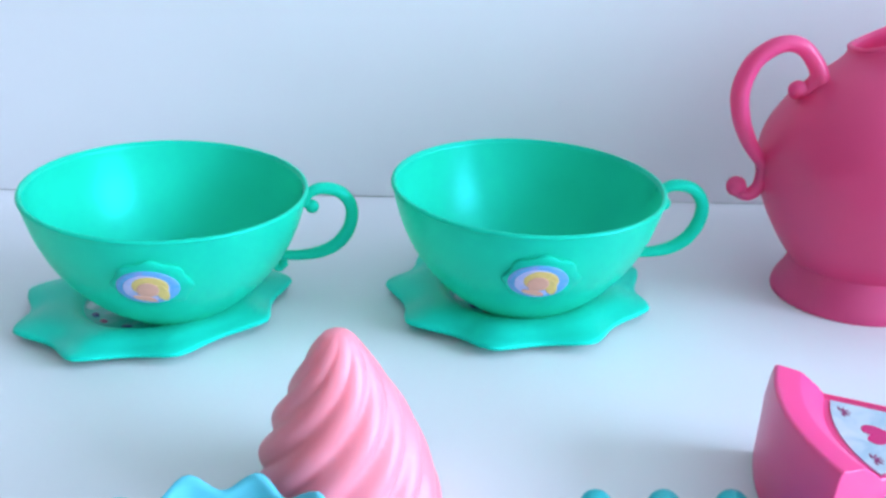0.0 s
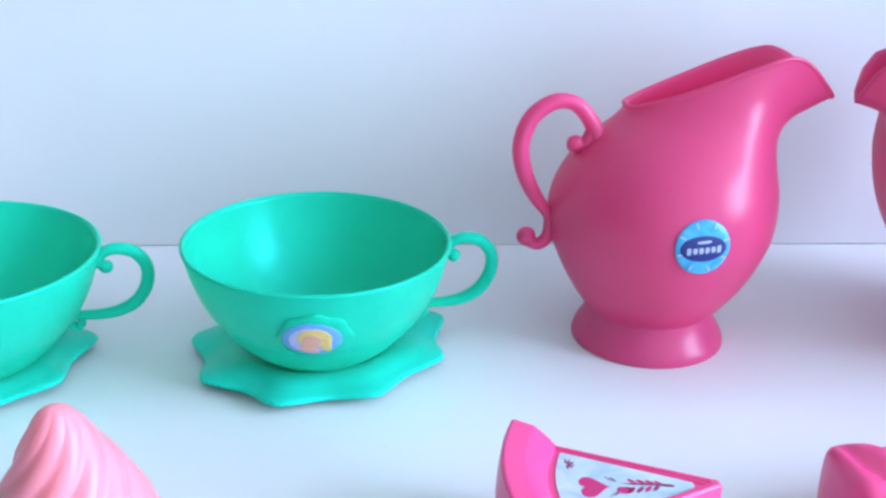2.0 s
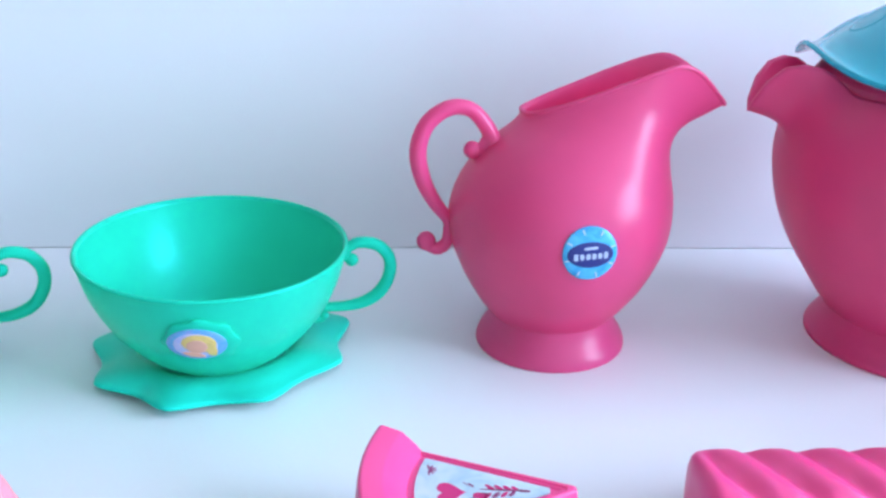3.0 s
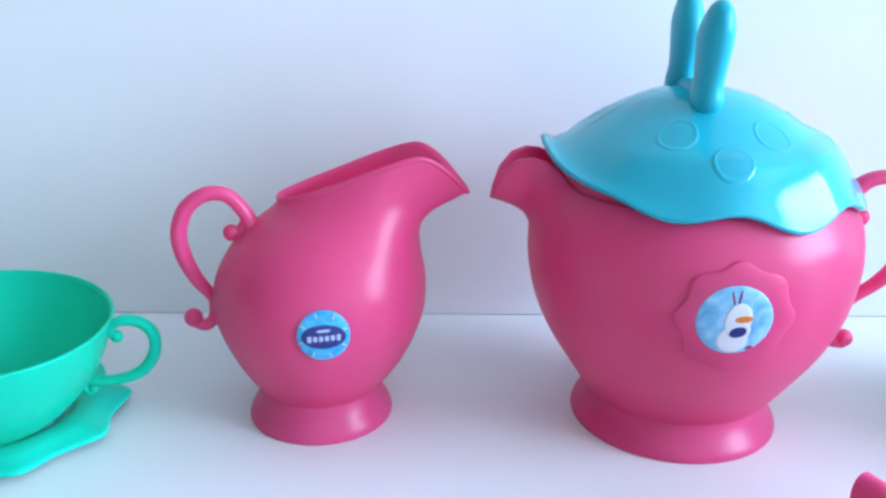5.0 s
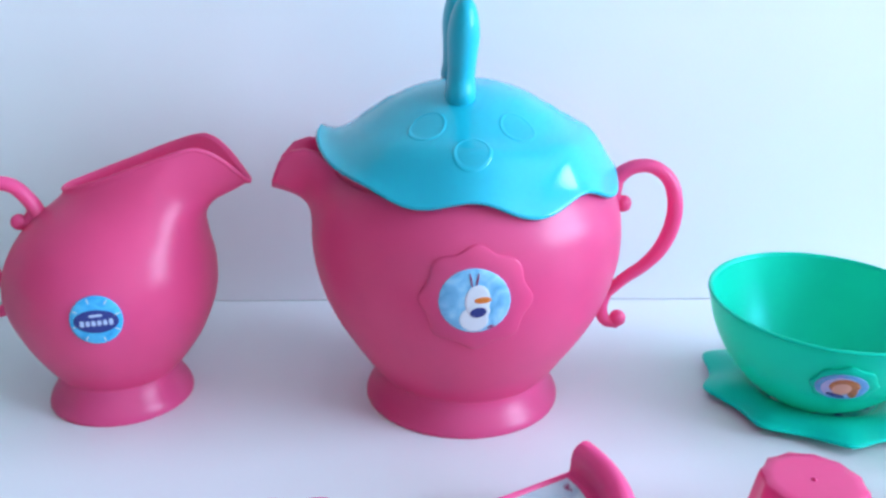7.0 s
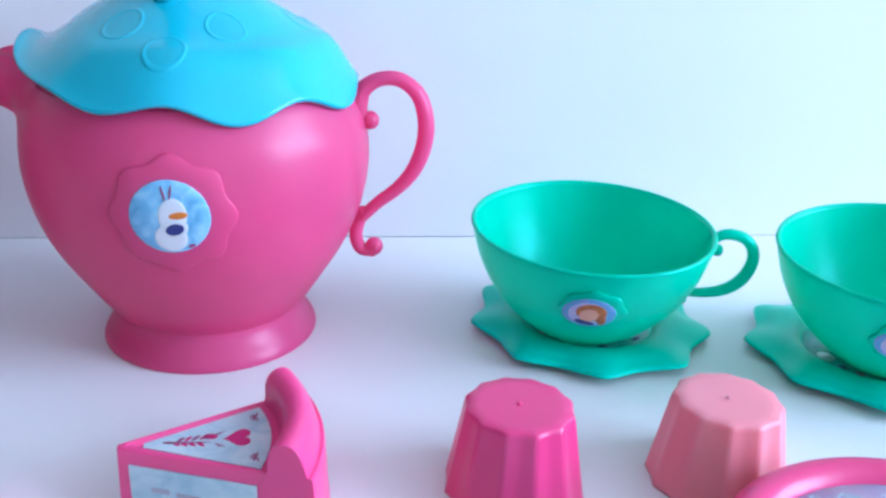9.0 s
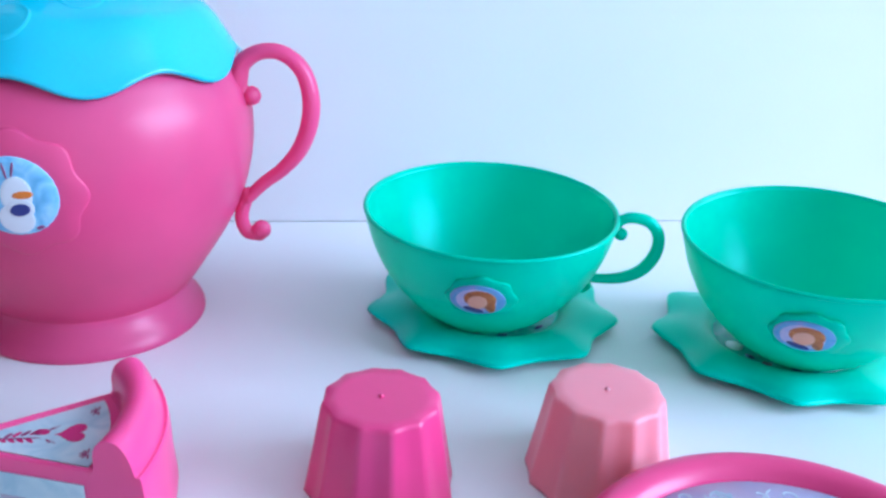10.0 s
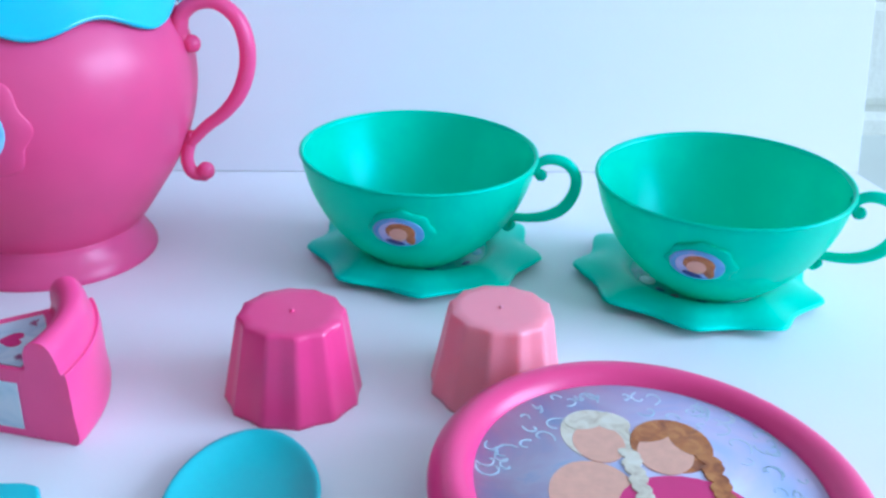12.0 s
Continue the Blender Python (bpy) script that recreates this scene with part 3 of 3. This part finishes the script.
def swirl():
    s = thing("cream_swirl", pose(-0.0405, 0.1780, 0, 0, 0, 0), "pale pink plastic whipped-cream swirl cone", "toy cream")
    loops, n = [], 132
    for r, z in spline([(23.2, 0.0), (24.2, 1.0), (23.6, 6.0), (21.6, 14.0), (18.6, 23.0), (15.0, 31.0), (11.4, 38.0), (8.2, 43.8), (5.8, 47.6), (3.6, 50.0), (1.6, 50.9), (0.3, 51.1)], 6):
        k = 1 - z / 51.2
        loop = []
        for i in range(n):
            a = 2 * math.pi * i / n
            q = ((a - 0.052 * z - 0.00022 * z * z + 0.2) * 9 / (2 * math.pi)) % 1.0
            ridge = 1 - abs(2 * q ** 0.85 - 1) ** 1.9
            rr = r * (0.88 + 0.14 * ridge * (0.25 + 0.75 * min(1, 2 * k + 0.15)))
            loop.append((rr * math.cos(a) + 0.4 * (1 - k) ** 1.5, rr * math.sin(a), z))
        loops.append(loop)
    part("body", mesh("body", *rings(loops, cap_low=True, cap_high=True), ROSE), s)


swirl()


def heart(cx, cy, size, turn):
    c, s = math.cos(radians(turn)), math.sin(radians(turn))
    out = []
    for i in range(36):
        a = 2 * math.pi * i / 36
        u = 16 * math.sin(a) ** 3
        v = 13 * math.cos(a) - 5 * math.cos(2 * a) - 2 * math.cos(3 * a) - math.cos(4 * a)
        out.append((cx + size / 32 * (u * c - v * s), cy + size / 32 * (u * s + v * c)))
    return out


ROLLED = [(-9.0, 18.0), (-8.0, 21.6), (-7.0, 23.6), (-6.9, 27.6), (-6.0, 30.6), (-3.8, 32.4), (-1.2, 32.2), (0.7, 30.0), (1.8, 26.8), (2.4, 24.0), (2.9, 23.2), (3.5, 23.4), (3.9, 22.6), (4.2, 19.0), (4.5, 10.0), (4.8, 0.6), (0.0, 0.5), (-6.0, 0.5), (-9.0, 8.0)]
FACETED = [(-9.0, 18.0), (-8.4, 22.0), (-7.9, 23.0), (-7.0, 24.0), (-6.6, 24.6), (-3.0, 27.7), (-2.4, 28.0), (2.4, 28.7), (3.1, 28.3), (3.5, 26.0), (4.1, 21.0), (4.3, 18.6), (4.5, 10.0), (4.8, 0.6), (0.0, 0.5), (-6.0, 0.5), (-9.0, 8.0)]


def cake(spot, turn, section, top_z, label):
    """A wedge: its tip along -x, its crust along +x with the given section."""
    c = thing("cake_slice", pose(*spot, 0, 0, turn) @ Matrix.Diagonal((1.07, 1.03, 1, 1)), label, "toy cake", "cake slices")
    tip, wide, arc = -28.0, 21.5, 4.5

    def wedge(grow, x_end):
        out = [(tip - grow * 1.6, -1.2 - grow * 0.4), (tip - grow * 1.6, 1.2 + grow * 0.4)]
        half = 1.2 + (wide - 1.2) * (x_end - tip) / (18.0 - tip) + grow
        for k in np.linspace(1, -1, 13):
            out.append((x_end + arc * (1 - k * k) + grow, half * k))
        return out
    loops = [[(x, y, z) for x, y in wedge(g, e)] for z, g, e in ((0.0, -0.3, 18.0), (0.6, 0, 18.0), (top_z - 0.5, -0.3, 16.0), (top_z, -0.8, 15.0), (top_z, -1.7, 14.0), (top_z - 0.5, -2.0, 13.8), (top_z - 0.4, -2.5, 13.6), (top_z - 0.9, -3.0, 13.4))]
    part("body", mesh("body", *rings(loops, cap_low=True, cap_high=True), CAKE), c, bevel=0.5)
    loops = []
    for k in np.linspace(-1.0, 1.0, 33):
        x = 17.2 + arc * (1 - k * k)
        prof = spline(section + section[:1], 3)[:-1] if section is ROLLED else section
        loops.append([(x + px, 1.004 * k * (1.2 + (wide - 1.2) * (17.2 + px - tip) / (18.0 - tip)), pz) for px, pz in prof])
    part("crust", mesh("crust", *rings(loops, cap_low=True, cap_high=True), CAKE), c, "raised icing crust", bevel=0.7)
    tri = [(tip + 7.0, -0.9), (tip + 7.0, 0.9)] + [(8.6 + 3.0 * (1 - k * k), 14.9 * k) for k in np.linspace(1, -1, 9)]
    top = part("top_sticker", mesh("top_sticker", *slab(tri, top_z - 1.2, top_z - 0.55), PALE, False), c, "pale blue sticker with a heart and flowers")
    # a heart, a leafy sprig with a bud, small strokes and two corner flowers
    shapes = [(heart(3.2, 0, 8.0, -90), INK), (oval(-10.0, -0.4, 6.0, 0.28, -6, 14), PLUM), (oval(-4.0, 1.6, 1.7, 1.25, -20, 16), INK), (oval(-5.6, 0.9, 1.2, 0.3, -25, 12), PLUM)]
    for k, x in enumerate((-6.2, -8.3, -10.3, -12.2)):
        l = 1.6 - 0.12 * k
        shapes += [(oval(x + 0.4, 1.7 - 0.2 * k, l, 0.55, 48, 14), PLUM if k % 2 else INK), (oval(x - 0.5, -1.6 + 0.25 * k, l, 0.55, -48, 14), INK)]
    shapes += [(oval(-14.6, 0.1, 1.8, 0.5, -10, 14), PLUM)]
    for sy in (-1, 1):
        shapes += [(oval(-1.1, sy * 3.2, 1.3, 0.30, sy * 50, 12), GREY), (oval(-2.2, sy * 2.7, 1.1, 0.28, sy * 50, 12), PLUM)]
        for a in (-75, -40, -5, 30, 65, 100):
            shapes.append((oval(8.0 + 1.3 * math.cos(radians(a + 170)), sy * 9.6 + 1.3 * math.sin(radians(a + 170)), 0.95, 0.26, a + 170, 12), PLUM))
    for outline, m in shapes:
        part("print", mesh("print", *slab(outline, top_z - 0.8, top_z - 0.45), m, False), top)
    # stickers on both straight sides
    for sy in (-1, 1):
        ang = math.degrees(math.atan2(wide - 1.2, 18.0 - tip))
        m = pose(tip * MM, sy * 1.2 * MM, 0, 0, 0, sy * ang)
        run = math.hypot(18.0 - tip, wide - 1.2)
        q = [(3.6, 3.0), (run - 11.5, 3.0), (run - 11.5, 18.2), (3.6, 18.2)]
        ys = sorted((sy * -0.7, sy * 0.25))
        frame_ = rings([[(x, ys[0], z) for x, z in q], [(x, ys[1], z) for x, z in q]], cap_low=True, cap_high=True)
        st = part("side_sticker", mesh("side_sticker", *frame_, PALE, False), c, "pale blue side sticker with small writing", at=m)
        for x0, w, z0, h in ((9.6, 5.0, 10.6, 1.5), (16.6, 6.6, 10.2, 1.3), (24.4, 6.8, 5.4, 1.3)):
            part("bar", mesh("bar", *box(x0, x0 + w, *sorted((sy * 0.2, sy * 0.4)), z0, z0 + h), GREY, False), st, "bar of faded writing")
    return c


cake((0.0932, 0.1860, 0), 182.5, FACETED, 23.2, "hot pink toy cake slice with a heart sticker beside the swirl")
cake((0.2965, 0.1992, 0), 5, ROLLED, 22.9, "hot pink toy cake slice with a heart sticker before the teapot")


def eclair():
    e = thing("eclair", pose(0.1930, 0.1960, 0, 0, 0, 1), "hot pink plastic toy eclair with slanted grooves", "toy eclair")
    loops = []
    for k in np.linspace(-1, 1, 81):
        x = 37.5 * k
        end = math.sqrt(max(0.0, 1 - max(0.0, (abs(k) - 0.86) / 0.14) ** 2.4)) * 0.62 + 0.38 if abs(k) < 1 else 0.38
        loop = []
        for i in range(40):
            a = 2 * math.pi * i / 40
            y = 13.5 * math.copysign(abs(math.cos(a)) ** 0.55, math.cos(a))
            z = 12.0 + 12.0 * math.copysign(abs(math.sin(a)) ** 0.6, math.sin(a))
            if z > 12:
                g = (0.5 + 0.5 * math.cos(2 * math.pi * (x + 0.55 * y) / 14.7)) ** 1.8
                z -= 2.8 * g * (1 - min(1.0, abs(y) / 13.5) ** 5) * (z - 12) / 12 * min(1.0, max(0.0, (0.96 - abs(k)) / 0.14))
            loop.append((x, y * end, z if z < 1 else z * (0.70 + 0.30 * end)))
        loops.append(loop)
    part("body", mesh("body", *rings(loops, cap_low=True, cap_high=True), CAKE), e)


eclair()


# ---- plate, spoon, fork, knife, cupcake case ----
def plate():
    p = thing("plate", pose(0.4700, 0.1275, 0, 0, 0, -12), "pink rimmed toy plate with a lilac and blue print", "toy plate")
    up = Matrix.Translation((0, 0, 0.0170)) @ Matrix.Diagonal((0.915, 0.915, 1, 1))
    part("foot", mesh("foot", *lathe([(36.0, 0.0), (38.0, 0.0), (39.5, 4.0), (43.0, 10.0), (50.0, 17.8), (51.0, 18.6), (46.0, 18.4), (40.0, 12.0), (36.0, 4.0)], 96, 2), MAGENTA), p, "flared foot of the plate")
    part("rim", mesh("rim", *lathe([(46.5, 2.0), (47.4, 4.2), (49.6, 6.4), (52.8, 7.4), (56.0, 6.6), (58.6, 4.2), (59.4, 2.0), (58.6, 0.6), (57.0, 0.0), (46.5, 0.0)], 128, 4), MAGENTA), p, "rounded hot pink rim", at=up)
    part("base", mesh("base", *lathe([(0.2, 3.0), (48.0, 3.0), (48.0, 0.2), (0.2, 0.2)], 96, low=True), MAGENTA), p, at=up)
    pr = part("sticker", mesh("sticker", *lathe([(0.2, 3.4), (47.6, 3.4), (47.8, 2.9)], 96), FROST), p, "lilac and blue frosted print", at=up)
    for outline, m, z in ((oval(-13, 19.5, 10.2, 12.0, 8), BLOND, 3.60), (oval(-12.5, 15.5, 7.4, 8.8, 6), SKIN, 3.68), (oval(-16.0, 26.0, 6.4, 4.4, 30), BLOND, 3.72), (oval(-8.5, 26.4, 6.0, 4.2, -20), BLOND, 3.74),
                          (oval(8, 17.5, 11.6, 12.4, -14), AUBURN, 3.64), (oval(5.8, 13.2, 7.8, 9.2, -10), SKIN, 3.76), (oval(3.0, 22.0, 6.6, 3.4, 28), AUBURN, 3.80), (oval(12.4, 20.0, 4.2, 6.8, 24), AUBURN, 3.82),
                          (oval(9, -10, 18, 14), INK, 3.56), (oval(-15, -7, 12, 14), SKIN, 3.54)):
        part("print", mesh("print", *slab(outline, 3.3, z), m, False), pr)
    # plaits: short overlapping lozenges
    for k in range(6):
        part("print", mesh("print", *slab(oval(-4.4 + 0.5 * k, 11.5 - 3.6 * k, 3.3 - 0.12 * k, 2.2, 28 if k % 2 else -28, 16), 3.3, 3.84 + 0.01 * k), BLOND, False), pr)
        part("print", mesh("print", *slab(oval(17.6 + 0.4 * k, 12.0 - 3.8 * k, 3.6 - 0.12 * k, 2.4, 30 if k % 2 else -30, 16), 3.3, 3.86 + 0.01 * k), AUBURN, False), pr)
    # pale frost curls on the print
    rnd = random.Random(5)
    for _ in range(46):
        a, q, w = rnd.uniform(0.0, math.pi), rnd.uniform(31, 44), rnd.uniform(2.0, 5.0)
        cx, cy, ph = q * math.cos(a), q * math.sin(a), rnd.uniform(0, 6.28)
        arc = [(cx + w * (1 - k / 14) * math.cos(ph + 0.42 * k), cy + w * (1 - k / 14) * math.sin(ph + 0.42 * k)) for k in range(11)]
        inner = [(cx + (w * (1 - k / 14) - 0.5) * math.cos(ph + 0.42 * k), cy + (w * (1 - k / 14) - 0.5) * math.sin(ph + 0.42 * k)) for k in range(10, -1, -1)]
        part("curl", mesh("curl", *slab(arc + inner, 3.38, 3.5), PALE, False), pr)


plate()


def spoon():
    s = thing("spoon", pose(0.3705, 0.1480, 0, 0, 0, -5), "turquoise plastic toy spoon lying on the card", "spoon")
    loops, n = [], 64
    for k, z in ((1.0, 5.6), (0.98, 6.4), (0.93, 6.3), (0.88, 5.6), (0.72, 3.4), (0.45, 1.9), (0.02, 1.4)):
        loops.append([(20.0 * k * math.cos(a) * (1 - 0.10 * math.sin(a)), (27.0 if math.sin(a) > 0 else 30.0) * k * math.sin(a), z) for a in (2 * math.pi * i / n for i in range(n))])
    low = [[(20.0 * k * math.cos(a) * (1 - 0.10 * math.sin(a)), (27.0 if math.sin(a) > 0 else 30.0) * k * math.sin(a), z) for a in (2 * math.pi * i / n for i in range(n))] for k, z in ((0.5, 0.0), (0.8, 1.4), (0.97, 4.4))]
    part("bowl", mesh("bowl", *rings(low + loops, cap_low=True, cap_high=True), CYAN), s)
    part("handle", mesh("handle", *tube([(0, -27, 4.4), (0, -40, 5.0), (0, -70, 5.4), (0, -105, 4.8)], [3.4, 3.6, 4.2, 4.6], flat=1.0), CYAN), s)


spoon()


def fork():
    f = thing("fork", pose(0.0390, 0.1830, 0, 0, 0, 4), "turquoise plastic toy fork lying on the card", "fork")
    for x in (-16.8, 0.0, 16.8):
        part("tine", mesh("tine", *tube([(x, -34, 3.2), (x, -18, 3.0), (x, -4.2, 4.2)], [3.4, 3.8, 4.2], flat=1.0), CYAN), f)
    part("head", mesh("head", *slab(oval(0, -44, 21.0, 14.0, 0, 40, 0.6), 0.0, 5.0), CYAN), f, bevel=1.2)
    part("handle", mesh("handle", *tube([(0, -54, 3.6), (0, -80, 4.4), (0, -120, 4.6)], [4.0, 4.2, 4.6]), CYAN), f)


fork()


def knife():
    k = thing("knife", pose(0.3080, 0.1565, 0, 0, 0, 2), "turquoise plastic toy knife lying on the card", "knife")
    outline = [(-11, -80), (11, -80), (11.5, -6), (10.0, -1.6), (6.0, 0.0), (-8.0, 1.0), (-11, -1.0), (-11.5, -6)]
    part("blade", mesh("blade", *slab(outline, 0, 5.0), CYAN), k, bevel=1.2)
    part("handle", mesh("handle", *tube([(0, -78, 3.6), (0, -100, 4.4), (0, -130, 4.6)], [4.0, 4.2, 4.6]), CYAN), k)


knife()


def case():
    c = thing("cupcake_case", pose(-0.0585, 0.1225, 0, 0, 0, 0), "turquoise plastic cupcake case with a scalloped rim", "cupcake case")
    loops, n = [], 128
    for r, z in ((23.0, 0.0), (25.8, 8.0), (29.0, 17.0), (31.4, 23.5), (32.4, 25.0)):
        loops.append([(r * (1 + 0.035 * math.cos(13 * a)) * math.cos(a), r * (1 + 0.035 * math.cos(13 * a)) * math.sin(a), z + (z / 25) ** 4 * 1.8 * math.cos(13 * a)) for a in (2 * math.pi * i / n for i in range(n))])
    part("wall", mesh("wall", *rings(loops, cap_low=True), CASE, shell=True), c, thick=1.5)


case()


# ---- bricks of the wall behind the table ----
brick_me = mesh("brick", *rings([[(-106, 0, -33), (106, 0, -33), (106, 0, 33), (-106, 0, 33)], [(-106, -1.2, -33), (106, -1.2, -33), (106, -1.2, 33), (-106, -1.2, 33)], [(-101, -3, -28), (101, -3, -28), (101, -3, 28), (-101, -3, 28)]], cap_high=True), BRICK, False)
rnd = random.Random(2)
for row in range(12):
    for col in range(6):
        x = 0.60 + col * 0.218 - (0.109 if row % 2 else 0.0)
        if x > 1.18:
            continue
        b = new("brick", brick_me)
        b.parent = north
        b.matrix_basis = pose(x + rnd.uniform(-0.002, 0.002), Y1 * MM, -0.02 + row * 0.071, 0, rnd.uniform(-0.4, 0.4), 0)
